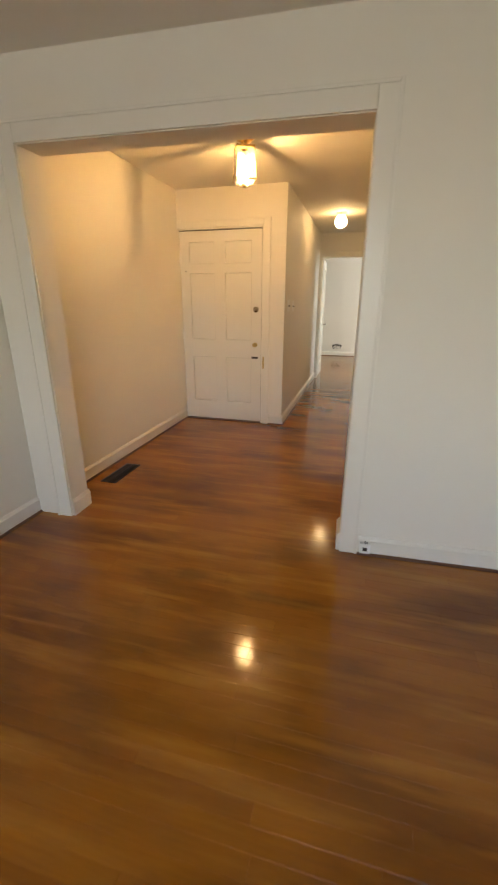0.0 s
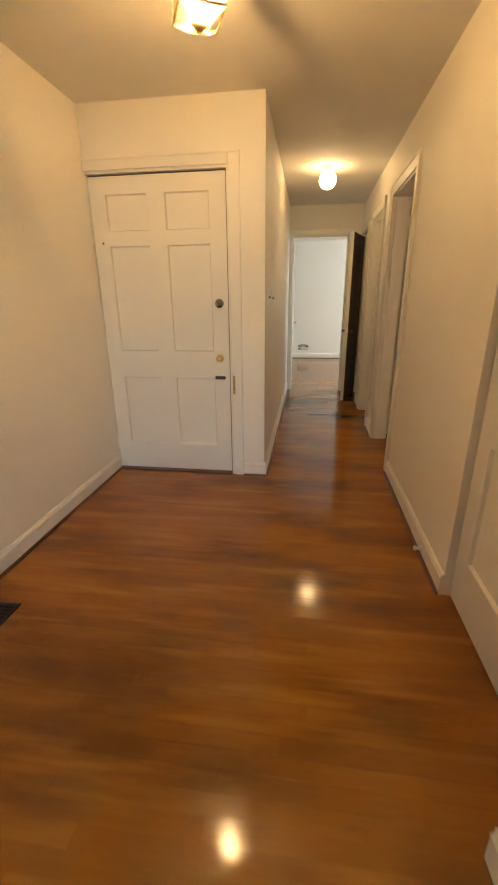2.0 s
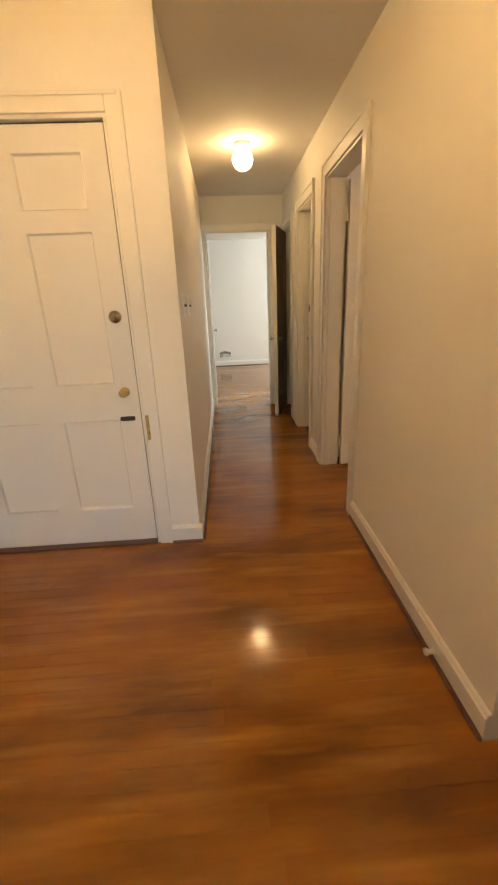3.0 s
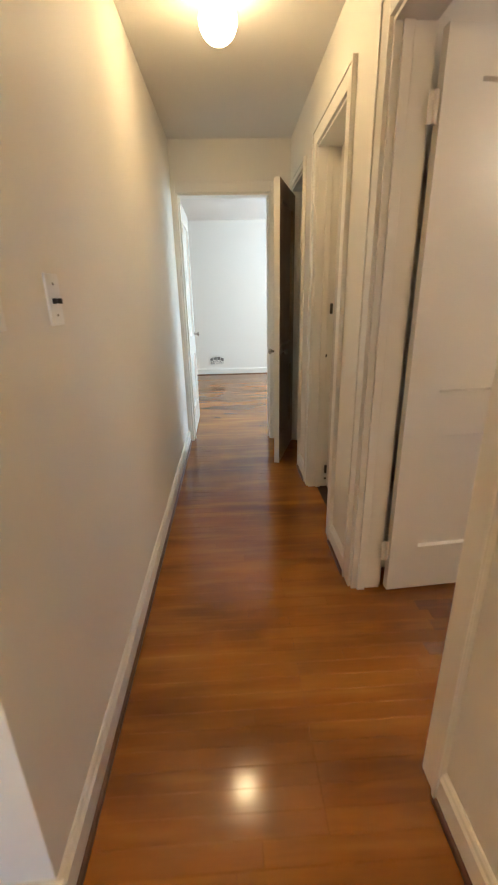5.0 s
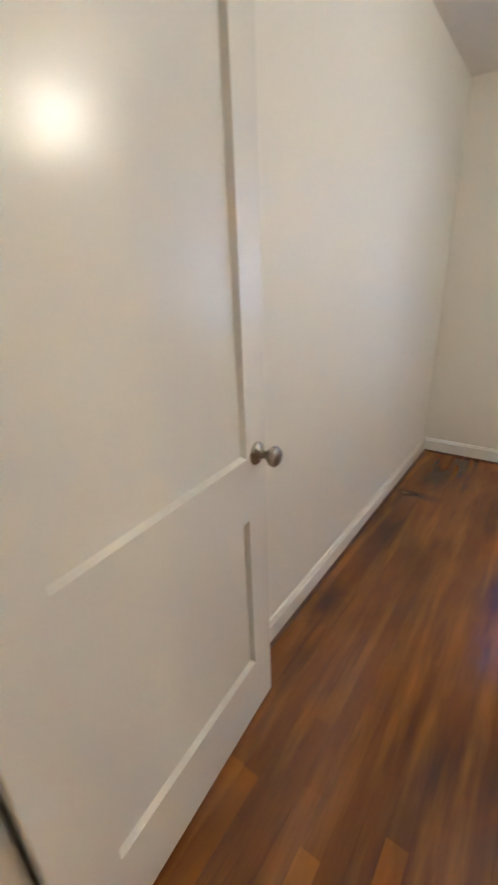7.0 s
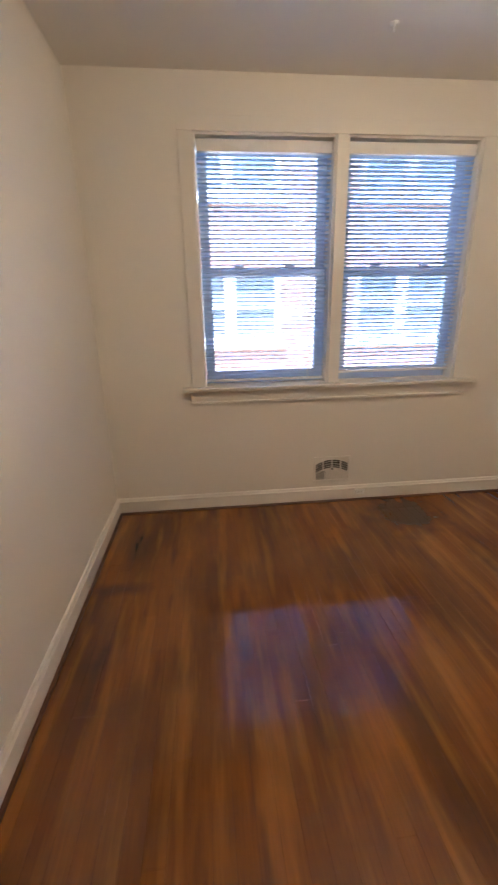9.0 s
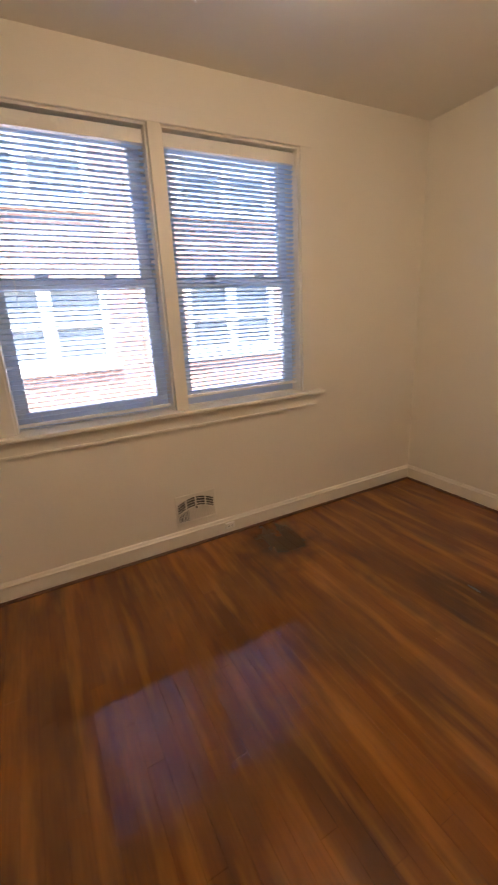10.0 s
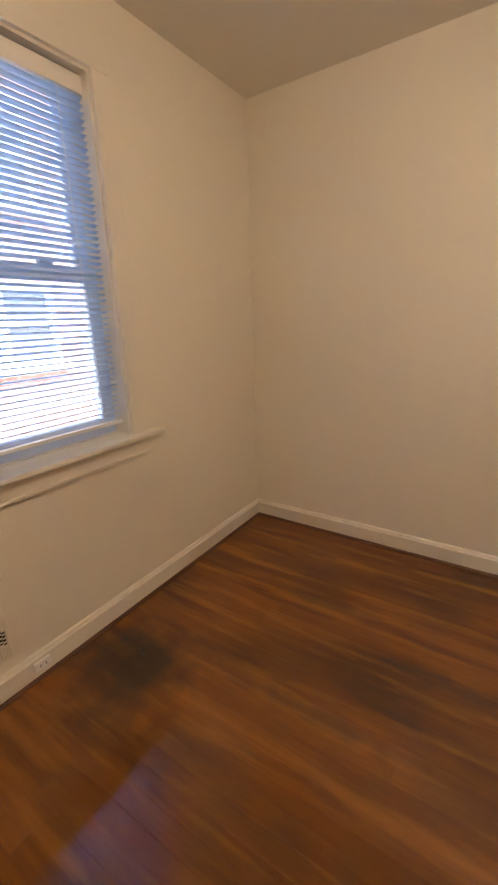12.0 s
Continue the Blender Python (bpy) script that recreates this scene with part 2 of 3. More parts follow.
structure("wall_left", boxes((LEFT_X - 0.12, LEFT_X, -8.0, 0.0, 0, H)), WALL, "cream painted plaster wall along foyer and living room", "wall")
structure("wall_entry", boxes((LEFT_X - 0.12, -1.176, 0, 0.15, 0, H), (-0.231, 0, 0, 0.15, 0, H), (-1.176, -0.231, 0, 0.15, 2.04, H)),
          WALL, "cream painted plaster wall around the front door", "wall")
structure("wall_hall_left", boxes((-0.12, 0, 0.15, FAR_Y, 0, H)), WALL, "cream painted plaster wall of the narrow hall", "wall")
structure("wall_hall_far", boxes((-2.0, 0.035, FAR_Y, FAR_Y2, 0, H), (0.775, 3.3, FAR_Y, FAR_Y2, 0, H), (0.035, 0.775, FAR_Y, FAR_Y2, 2.04, H)),
          WALL, "cream painted end wall of the hall with a doorway", "wall")
OPEN = ((-1.955, -1.225), (0.237, 1.0), (1.46, 2.07), (2.48, 3.07))
rows, y = [], -2.30
for a, b in OPEN:
    rows += [(HALL_R, HALL_R2, y, a, 0, H), (HALL_R, HALL_R2, a, b, 2.04, H)]
    y = b
rows.append((HALL_R, HALL_R2, y, FAR_Y, 0, H))
structure("wall_hall_right", boxes(*rows), WALL, "cream painted plaster hall wall with four doorways", "wall")

# cased opening between living room and foyer, slightly out of square
OW = Matrix.Translation((0, -2.385, 0)) @ pose(0, 0, 0, 0, 0, 2.2)
OL, OR, OH = -0.908, 0.785, 2.045
structure("wall_opening", boxes((-1.16, OL, 0, 0.175, 0, H), (OR, 0.93, 0, 0.175, 0, H), (OL, OR, 0, 0.175, OH, H), (0.93, 4.5, 0, 0.075, 0, H)),
          WALL, "cream painted plaster wall with a wide cased opening", "wall", OW)

structure("wall_bedroom_north", boxes((HALL_R2, WIN_X, BED_N, BED_N + 0.12, 0, H)), WALL, "cream painted plaster bedroom wall behind the open door", "wall")
structure("wall_bedroom_south", boxes((HALL_R2, WIN_X, BED_S - 0.08, BED_S, 0, H)), WALL, "bare cream painted plaster bedroom wall", "wall")
WZ0, WZ1 = 0.825, 2.14
WINDOWS = ((-0.242, 0.517), (-1.07, -0.31))
structure("wall_window", boxes((WIN_X, WIN_X2, BED_S - 0.2, -1.07, 0, H), (WIN_X, WIN_X2, 0.517, BED_N + 0.2, 0, H), (WIN_X, WIN_X2, -1.07, 0.517, 0, WZ0),
                               (WIN_X, WIN_X2, -1.07, 0.517, WZ1, H), (WIN_X + 0.02, WIN_X2, -0.31, -0.242, WZ0, WZ1)),
          WALL, "cream painted bedroom wall with a double window", "wall")
structure("wall_far_room", boxes((-2.0, 3.3, 6.6, 6.72, 0, H)), WALL, "pale painted back wall of the far room", "wall")
structure("wall_far_left", boxes((-2.12, -2.0, FAR_Y, 6.72, 0, H)), WALL, "pale painted side wall of the far room", "wall")
structure("wall_far_right", boxes((3.2, 3.3, FAR_Y2, 3.9, 0, H), (3.2, 3.3, 5.9, 6.6, 0, H), (3.2, 3.3, 3.9, 5.9, 0, 0.8), (3.2, 3.3, 3.9, 5.9, 2.2, H)),
          WALL, "pale painted far room wall with a window opening", "wall")
structure("wall_living_back", boxes((LEFT_X - 0.12, 0.3, -8.12, -8.0, 0, H), (2.9, 4.5, -8.12, -8.0, 0, H), (0.3, 2.9, -8.12, -8.0, 0, 0.8), (0.3, 2.9, -8.12, -8.0, 2.2, H)),
          WALL, "cream painted living room wall with a window opening", "wall")
structure("wall_living_right", boxes((4.5, 4.62, -8.12, -2.1, 0, H)), WALL, "cream painted side wall of the living room", "wall")
structure("wall_closet_back", boxes((1.7, 1.8, BED_N + 0.12, FAR_Y, 0, H)), WALL, "plain back wall of the hall closets", "wall")
structure("ceiling", boxes((-2.12, 4.62, -8.12, 6.72, H, H + 0.12)), CEIL, "flat cream painted plaster ceiling", "ceiling")


# ---- trim ----
def casing(name, m, w, h, label, depth=0.12, cw=0.085, stop=0.055, jambs=True, back=True, head=True):
    """Door or opening trim. Local x across the opening, y into the wall, z up; the wall's face is y = 0."""
    root = holder(name, m, label, "door trim", "structure")
    for side in (0, 1):
        s = (lambda u: -u) if side == 0 else (lambda u: w + u)
        rows = [(min(s(0.004), s(cw)), max(s(0.004), s(cw)), -0.016, 0, 0.0, h + cw), (min(s(cw - 0.016), s(cw)), max(s(cw - 0.016), s(cw)), -0.022, -0.0155, 0, h + cw)]
        part("casing_leg", boxes(*rows, bevel=0.003), TRIM, root)
        if jambs:
            part("jamb", boxes((min(s(0.0), s(-0.012)), max(s(0.0), s(-0.012)), -0.004, depth + 0.004, 0, h), bevel=0.0015), TRIM, root)
            if stop:
                part("stop", boxes((min(s(-0.0125), s(-0.024)), max(s(-0.0125), s(-0.024)), stop, stop + 0.035, 0, h - 0.012), bevel=0.003), TRIM, root)
    if head:
        part("casing_head", boxes((-0.003, w + 0.003, -0.0155, 0, h + 0.004, h + cw - 0.001), (-cw + 0.017, w + cw - 0.017, -0.0215, -0.0158, h + cw - 0.016, h + cw - 0.001), bevel=0.003), TRIM, root)
    if jambs:
        part("jamb_head", boxes((0.0125, w - 0.0125, -0.004, depth + 0.004, h - 0.012, h), bevel=0.0015), TRIM, root)
    return root


def facing(x, y, deg):
    return pose(x, y, 0, 0, 0, deg)


# seen from the hall, the right wall faces -x: local x runs along -y there
casing("trim_opening", OW @ pose(OL, 0, 0), OR - OL, OH, "wide cream painted casing around the foyer opening", 0.175, 0.10, 0, False)
casing("trim_front_door", facing(-1.176, 0, 0), 0.945, 2.04, "cream painted casing around the front door", 0.15, 0.075, 0)
casing("trim_bedroom_door", facing(HALL_R, 1.0, -90), 0.763, 2.04, "cream painted casing around the bedroom doorway", stop=0.02)
casing("trim_bath_door", facing(HALL_R, 2.07, -90), 0.61, 2.04, "cream painted casing around a closed hall door", stop=0.045)
casing("trim_linen_door", facing(HALL_R, 3.07, -90), 0.59, 2.04, "cream painted frame of the linen closet", cw=0.05)
casing("trim_far_door", facing(0.035, FAR_Y, 0), 0.74, 2.04, "cream painted casing around the far doorway")
casing("trim_bedroom_inside", facing(HALL_R2, 0.237, 90), 0.763, 2.04, "cream painted casing on the bedroom side", jambs=False)

BASE_H = 0.108
BASE_OUT = [(0, 0), (-0.016, 0), (-0.016, 0.080), (-0.0185, 0.083), (-0.0185, 0.089), (-0.013, 0.095), (-0.010, 0.103), (-0.005, BASE_H), (0, BASE_H)]
SHOE_OUT = [(-0.016, 0), (-0.028, 0), (-0.0275, 0.006), (-0.023, 0.011), (-0.016, 0.013)]


def baseboard(x0, y0, x1, y1, shoe=True):
    """A run from one floor corner to the other, with the room to its right hand."""
    length, turn = math.hypot(x1 - x0, y1 - y0), math.atan2(y1 - y0, x1 - x0)
    m = Matrix.Translation((x0, y0, 0)) @ Matrix.Rotation(turn, 4, "Z")
    ob = structure("baseboard", extrude(BASE_OUT, length), TRIM, "cream painted baseboard with moulded top edge", "baseboard", m)
    if shoe:
        part("shoe", extrude(SHOE_OUT, length), SHOE, ob, "dark stained shoe moulding")


def on_opening(x, y):
    return (OW @ Vector((x, y, 0))).xy


baseboard(LEFT_X, -2.21, LEFT_X, 0)
baseboard(LEFT_X, -8, LEFT_X, -2.43)
baseboard(-0.155, 0, 0.016, 0)
baseboard(0, 0, 0, FAR_Y)
baseboard(HALL_R, 0.15, HALL_R, -1.225)
baseboard(HALL_R, -1.955, HALL_R, -2.18)
baseboard(HALL_R, 1.373, HALL_R, 1.087)
baseboard(HALL_R, 2.43, HALL_R, 2.157)
for a, b in (((0.888, 0), (4.5, 0)), ((OR, 0.18), (OR, -0.001)), ((OL, -0.001), (OL, 0.18)), ((0.93, 0.175), (OR, 0.175)), ((OL, 0.175), (-1.16, 0.175))):

    baseboard(*on_opening(*a), *on_opening(*b), shoe=abs(a[1] - b[1]) < 0.01)
baseboard(HALL_R2, BED_N, WIN_X, BED_N)
baseboard(WIN_X, BED_N, WIN_X, BED_S)
baseboard(WIN_X, BED_S, HALL_R2, BED_S)
baseboard(HALL_R2, BED_S, HALL_R2, 0.15)
baseboard(-2.0, 6.6, 3.2, 6.6)


# ---- doors ----
def panel_door(name, m, w, h, t, cols, rows, label, mat=DOOR, back_mat=None):
    """A panelled leaf. Local x across from the hinge edge, y through the leaf (front at y = 0), z up."""
    root = holder(name, m, label, "door", "structure")
    bits, u = [], 0.0
    for a, b in cols:
        bits.append((u, a, 0, t, 0, h))
        v = 0.0
        for c, d in rows:
            bits.append((a, b, 0, t, v, c))
            v = d
        bits.append((a, b, 0, t, v, h))
        u = b
    bits.append((u, w, 0, t, 0, h))
    part("leaf", boxes(*bits), mat, root)
    for a, b in cols:
        for c, d in rows:
            bm = boxes((a - 0.004, b + 0.004, 0.0155, t - 0.0155, c - 0.004, d + 0.004))
            part("panel", bm, mat, root)
            bm, k = bmesh.new(), 0.006
            for y0, y1 in ((0.001, 0.0153), (t - 0.001, t - 0.0153)):
                outer = [bm.verts.new((u, y0, v)) for u, v in ((a, c), (b, c), (b, d), (a, d))]
                inner = [bm.verts.new((u, y1, v)) for u, v in ((a + k, c + k), (b - k, c + k), (b - k, d - k), (a + k, d - k))]
                under = [bm.verts.new((v.co.x, y1, v.co.z)) for v in outer]
                for i in range(4):
                    q = (i + 1) % 4
                    bm.faces.new((outer[i], outer[q], inner[q], inner[i]))
                    bm.faces.new((under[i], under[q], outer[q], outer[i]))
            bmesh.ops.recalc_face_normals(bm, faces=bm.faces)
            part("moulding", bm, mat, root)
    return root


def door_knob(parent, x, z, side=-1, t=0.0, mat=NICKEL, scale=1.0):
    turned = lathe([(0, 0), (0.031, 0), (0.031, 0.003), (0.024, 0.008), (0.012, 0.011), (0.010, 0.030), (0.017, 0.037), (0.026, 0.046), (0.027, 0.056), (0.020, 0.064), (0, 0.066)])
    m = pose(x, t, z, 90 if side < 0 else -90) @ Matrix.Diagonal((scale, scale, scale, 1))
    return part("knob", turned, mat, parent, "dull metal door knob", m)


def hinge(parent, x, y, z, mat=TRIM, length=0.09):
    bm = bmesh.new()
    bmesh.ops.create_cone(bm, cap_ends=True, segments=10, radius1=0.006, radius2=0.006, depth=length)
    box(bm, -0.022, 0.022, 0.002, 0.005, -length / 2, length / 2)
    return part("hinge", bm, mat, parent, "", pose(x, y, z))


front = panel_door("door_1", pose(-1.158, 0.025, 0.012), 0.905, 2.008, 0.044, ((0.105, 0.385), (0.505, 0.795)), ((0.21, 0.72), (0.91, 1.60), (1.69, 1.905)),
                   "closed cream painted six-panel front door")
door_knob(front, 0.84, 0.866, scale=0.8, mat=BRASS)
part("deadbolt", lathe([(0, 0), (0.03, 0), (0.03, 0.006), (0.025, 0.012), (0.014, 0.014), (0.012, 0.028), (0, 0.03)]), NICKEL, front, "round metal deadbolt", pose(0.845, 0, 1.232, 90))
# dark strips laid in the door's side and top gaps as their shade
part("gap_strip", boxes((0.906, 0.914, 0.006, 0.03, 0, 2.008), (0, 0.914, 0.006, 0.03, 2.0085, 2.0145)), GAP_SHADE, front, "dark strip for the shaded gap around the door")
part("chain_plate", boxes((0.80, 0.875, -0.012, 0, 0.715, 0.738), bevel=0.004), IRON, front, "dark metal slide bolt")
hinge(front, -0.004, -0.006, 1.75)
hinge(front, -0.004, -0.006, 0.95)
hinge(front, -0.004, -0.006, 0.2)
part("peep_hole", lathe([(0, 0), (0.007, 0), (0.006, 0.004), (0, 0.004)], 12), IRON, front, "", pose(0.06, 0, 1.62, 90))
structure("door_strike", boxes((-0.222, -0.206, -0.030, -0.0165, 0.63, 0.76), bevel=0.003), BRASS, "worn metal strike plate on the door casing", "strike plate")
structure("threshold", boxes((-1.16, -0.245, -0.02, 0.12, 0, 0.011), bevel=0.004), SHOE, "dark stained wooden front door threshold", "threshold")
# added dark sheet, so that the gaps round the front door look black
structure("gap_backing", boxes((LEFT_X - 0.12, -0.12, 0.16, 0.2, 0, H)), GAP_SHADE, "dark sheet added behind the front door gaps", "wall")

bed = panel_door("door_2", pose(1.082, 0.955, 0.012, 0, 0, 4.2), 0.757, 2.0, 0.035, ((0.125, 0.665),), ((0.215, 0.728), (0.905, 1.875)),
                 "open cream painted two-panel bedroom door")
door_knob(bed, 0.712, 0.905)
for z in (0.2, 1.8):
    hinge(bed, -0.012, 0.012, z)
coat = panel_door("door_3", pose(0.968, -1.232, 0.012, 0, 0, -90), 0.716, 2.0, 0.035, ((0.11, 0.60),), ((0.235, 0.74), (0.92, 1.87)), "closed cream painted two-panel closet door")
door_knob(coat, 0.66, 0.92)
bath = panel_door("door_4", pose(1.058, 2.085, 0.012, 0, 0, -90), 0.64, 2.04, 0.035, ((0.12, 0.52),), ((0.22, 0.73), (0.91, 1.87)), "closed cream painted hall door set deep in its frame")
for z, tall, x in ((1.165, 0.062, 1.032), (0.905, 0.018, 1.008), (0.10, 0.062, 1.040), (0.055, 0.012, 1.040)):
    structure("strike_plate", boxes((x, x + 0.017, 2.0535, 2.0575, z, z + tall), bevel=0.001), IRON, "dark metal plate on the hall door jamb", "strike plate")
linen_deg = math.degrees(math.atan2(2.50 - 3.045, 0.745 - 0.928))
linen = panel_door("door_5", pose(0.928, 3.045, 0.012, 0, 0, linen_deg), 0.575, 1.985, 0.032, ((0.09, 0.485),), ((0.22, 0.73), (0.91, 1.87)),
                   "narrow open linen closet door with dark inner face", OLDDOOR)
part("face", boxes((0, 0.575, -0.006, -0.0002, 0, 1.985), (0.5752, 0.579, -0.006, 0.0325, 0, 1.985)), DOOR, linen, "cream painted outer face")
door_knob(linen, 0.53, 0.875, -1, -0.006, scale=0.8)
door_knob(linen, 0.53, 0.875, 1, 0.032, scale=0.8)
far_leaf = panel_door("door_6", pose(0.052, 3.262, 0.012, 0, 0, 90.5), 0.70, 2.0, 0.035, ((0.11, 0.59),), ((0.22, 0.73), (0.91, 1.87)), "open cream painted door of the far room")
door_knob(far_leaf, 0.64, 0.905, -1, 0.0, scale=0.8)
for z in (0.25, 1.8):
    hinge(far_leaf, -0.004, -0.006, z)


# ---- bedroom window ----
win = holder("window_1", pose(WIN_X, 0, 0), "double-hung twin window in a cream painted frame", "window", "structure")
part("casing_leg", boxes((-0.018, 0, 0.519, 0.597, WZ0, 2.142), bevel=0.003), TRIM, win)
part("casing_leg", boxes((-0.018, 0, -1.15, -1.072, WZ0, 2.142), bevel=0.003), TRIM, win)
part("casing_head", boxes((-0.018, 0, -1.15, 0.597, 2.1425, 2.212), bevel=0.003), TRIM, win)
part("mullion", boxes((-0.018, 0.019, -0.308, -0.244, WZ0, 2.142), bevel=0.003), TRIM, win)
part("stool", boxes((-0.062, 0.07, -1.215, 0.652, 0.803, 0.8245), bevel=0.006), TRIM, win, "projecting cream painted window stool")
part("apron", boxes((-0.018, -0.0005, -1.165, 0.607, 0.722, 0.802), (-0.026, -0.0175, -1.165, 0.607, 0.722, 0.736), bevel=0.003), TRIM, win)
for a, b in WINDOWS:
    part("reveal", boxes((0.0, 0.184, a, a + 0.008, WZ0, WZ1), (0.0, 0.184, b - 0.008, b, WZ0, WZ1), (0.0, 0.184, a + 0.0085, b - 0.0085, WZ1 - 0.008, WZ1),
                         (0.071, 0.21, a + 0.0085, b - 0.0085, WZ0 - 0.012, WZ0 + 0.004)), TRIM, win)
    for x, z0, z1 in ((0.085, WZ0 + 0.006, 1.505), (0.122, 1.455, WZ1 - 0.01)):
        c, d = a + 0.010, b - 0.010
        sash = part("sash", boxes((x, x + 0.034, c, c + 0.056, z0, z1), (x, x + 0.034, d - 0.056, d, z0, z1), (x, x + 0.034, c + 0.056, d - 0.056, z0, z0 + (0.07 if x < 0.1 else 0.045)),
                                  (x, x + 0.034, c + 0.056, d - 0.056, z1 - 0.048, z1)), SASH_SKYLIT, win)
        pane = part("pane", boxes((x + 0.014, x + 0.018, c + 0.05, d - 0.05, z0 + 0.04, z1 - 0.04)), PANE, sash)
        pane.visible_shadow = False
    for u in (0.3, 0.7):
        part("sash_lock", boxes((0.066, 0.086, a + (b - a) * u - 0.03, a + (b - a) * u + 0.03, 1.505, 1.52), bevel=0.004), SASH_SKYLIT, win)


def blind(a, b, bottom, tilt, label):
    root = holder("window_blind", pose(WIN_X + 0.042, (a + b) / 2, WZ1 - 0.022), label, "blind", "", "window blinds")
    w = (b - a) / 2 - 0.012
    part("headrail", boxes((-0.02, 0.018, -w, w, -0.052, 0.004), bevel=0.002), PLATE, root, "white metal headrail")
    arc = [(-0.0125 + 0.025 * i / 4, 0.0022 * (1 - (i / 2 - 1) ** 2)) for i in range(5)]
    outline = arc + [(p, q - 0.0007) for p, q in reversed(arc)]
    bm = extrude(outline, 2 * w)
    mesh = bpy.data.meshes.new("slat")
    bm.to_mesh(mesh)
    bm.free()
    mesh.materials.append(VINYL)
    z, k = -0.062, 0
    last = bottom - (WZ1 - 0.022)
    while z > last + 0.02:
        s = new("slat", mesh)
        s.parent = root
        s.matrix_basis = Matrix.Translation((0, -w, z)) @ Matrix.Rotation(radians(90), 4, "Z") @ Matrix.Rotation(radians(tilt + random.uniform(-2.5, 2.5)), 4, "X") @ Matrix.Rotation(radians(random.uniform(-0.12, 0.12)), 4, "Y")
        z -= 0.0225
        k += 1
    part("bottom_rail", boxes((-0.013, 0.013, -w, w, last, last + 0.014), bevel=0.003), PLATE, root, "white plastic bottom rail")
    for u in (-w * 0.72, w * 0.72):
        part("ladder_cord", boxes((-0.0142, -0.0132, u - 0.001, u + 0.001, last + 0.012, -0.027), (0.0132, 0.0142, u - 0.001, u + 0.001, last + 0.012, -0.027)), PLATE, root)
    return root


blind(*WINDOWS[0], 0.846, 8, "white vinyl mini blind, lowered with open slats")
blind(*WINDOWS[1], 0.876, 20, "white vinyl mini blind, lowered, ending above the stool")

# ---- lamps ----
lantern = holder("ceiling_lantern", pose(-0.097, -1.18, H, 0, 0, 25), "square brass lantern with rippled glass, lit, on the foyer ceiling", "ceiling light")
part("canopy", lathe([(0, 0), (0.07, 0), (0.07, -0.008), (0.055, -0.022), (0.03, -0.034), (0.022, -0.05), (0.03, -0.062), (0, -0.062)]), BRASS, lantern, "round brass canopy")
A0, A1, ZT, ZB = 0.062, 0.074, -0.075, -0.265
for sx, sy in ((1, 1), (1, -1), (-1, 1), (-1, -1)):
    bm = bmesh.new()
    ring = []
    for r, z in ((A0, ZT), (A1, ZB)):
        ring.append([bm.verts.new((sx * r + dx, sy * r + dy, z)) for dx, dy in ((-0.0017, -0.0017), (0.0017, -0.0017), (0.0017, 0.0017), (-0.0017, 0.0017))])
    for i in range(4):
        bm.faces.new((ring[0][i], ring[0][(i + 1) % 4], ring[1][(i + 1) % 4], ring[1][i]))
    bm.faces.new(ring[0])
    bm.faces.new(ring[1])
    bmesh.ops.recalc_face_normals(bm, faces=bm.faces)
    part("corner_bar", bm, BRASS, lantern)
for k in range(4):
    bm = bmesh.new()
    q = [bm.verts.new(p) for p in ((-A0 + 0.003, A0, ZT), (A0 - 0.003, A0, ZT), (A1 - 0.003, A1, ZB), (-A1 + 0.003, A1, ZB))]
    f = bm.faces.new(q)
    bmesh.ops.solidify(bm, geom=[f], thickness=0.0025)
    part("glass_pane", bm, LANTERN_GLASS, lantern, "rippled clear glass pane", Matrix.Rotation(math.pi / 2 * k, 4, "Z"))
    bm = bmesh.new()
    q = [bm.verts.new(p) for p in ((-A1 + 0.002, A1 - 0.001, ZB - 0.001), (A1 - 0.002, A1 - 0.001, ZB - 0.001), (0.03, 0.03, ZB - 0.035), (-0.03, 0.03, ZB - 0.035))]
    f = bm.faces.new(q)
    bmesh.ops.solidify(bm, geom=[f], thickness=0.002)
    part("bottom_glass", bm, LANTERN_GLASS, lantern, "", Matrix.Rotation(math.pi / 2 * k, 4, "Z"))
    part("rail", boxes((-A1, A1, A1 - 0.003, A1 + 0.003, ZB - 0.004, ZB + 0.003)), BRASS, lantern, "", Matrix.Rotation(math.pi / 2 * k, 4, "Z"))
part("top_plate", boxes((-A0 - 0.004, A0 + 0.004, -A0 - 0.004, A0 + 0.004, ZT, ZT + 0.013), bevel=0.003), BRASS, lantern)
part("finial", lathe([(0, -0.27), (0.02, -0.275), (0.026, -0.29), (0.012, -0.305), (0, -0.312)]), BRASS, lantern, "brass finial")
part("socket", lathe([(0, -0.075), (0.014, -0.075), (0.014, -0.158), (0, -0.158)]), BRASS, lantern)
part("bulb", lathe([(0, -0.158), (0.013, -0.163), (0.016, -0.178), (0.027, -0.203), (0.030, -0.223), (0.024, -0.243), (0.012, -0.252), (0, -0.254)], 20), BULB, lantern, "lit warm bulb")

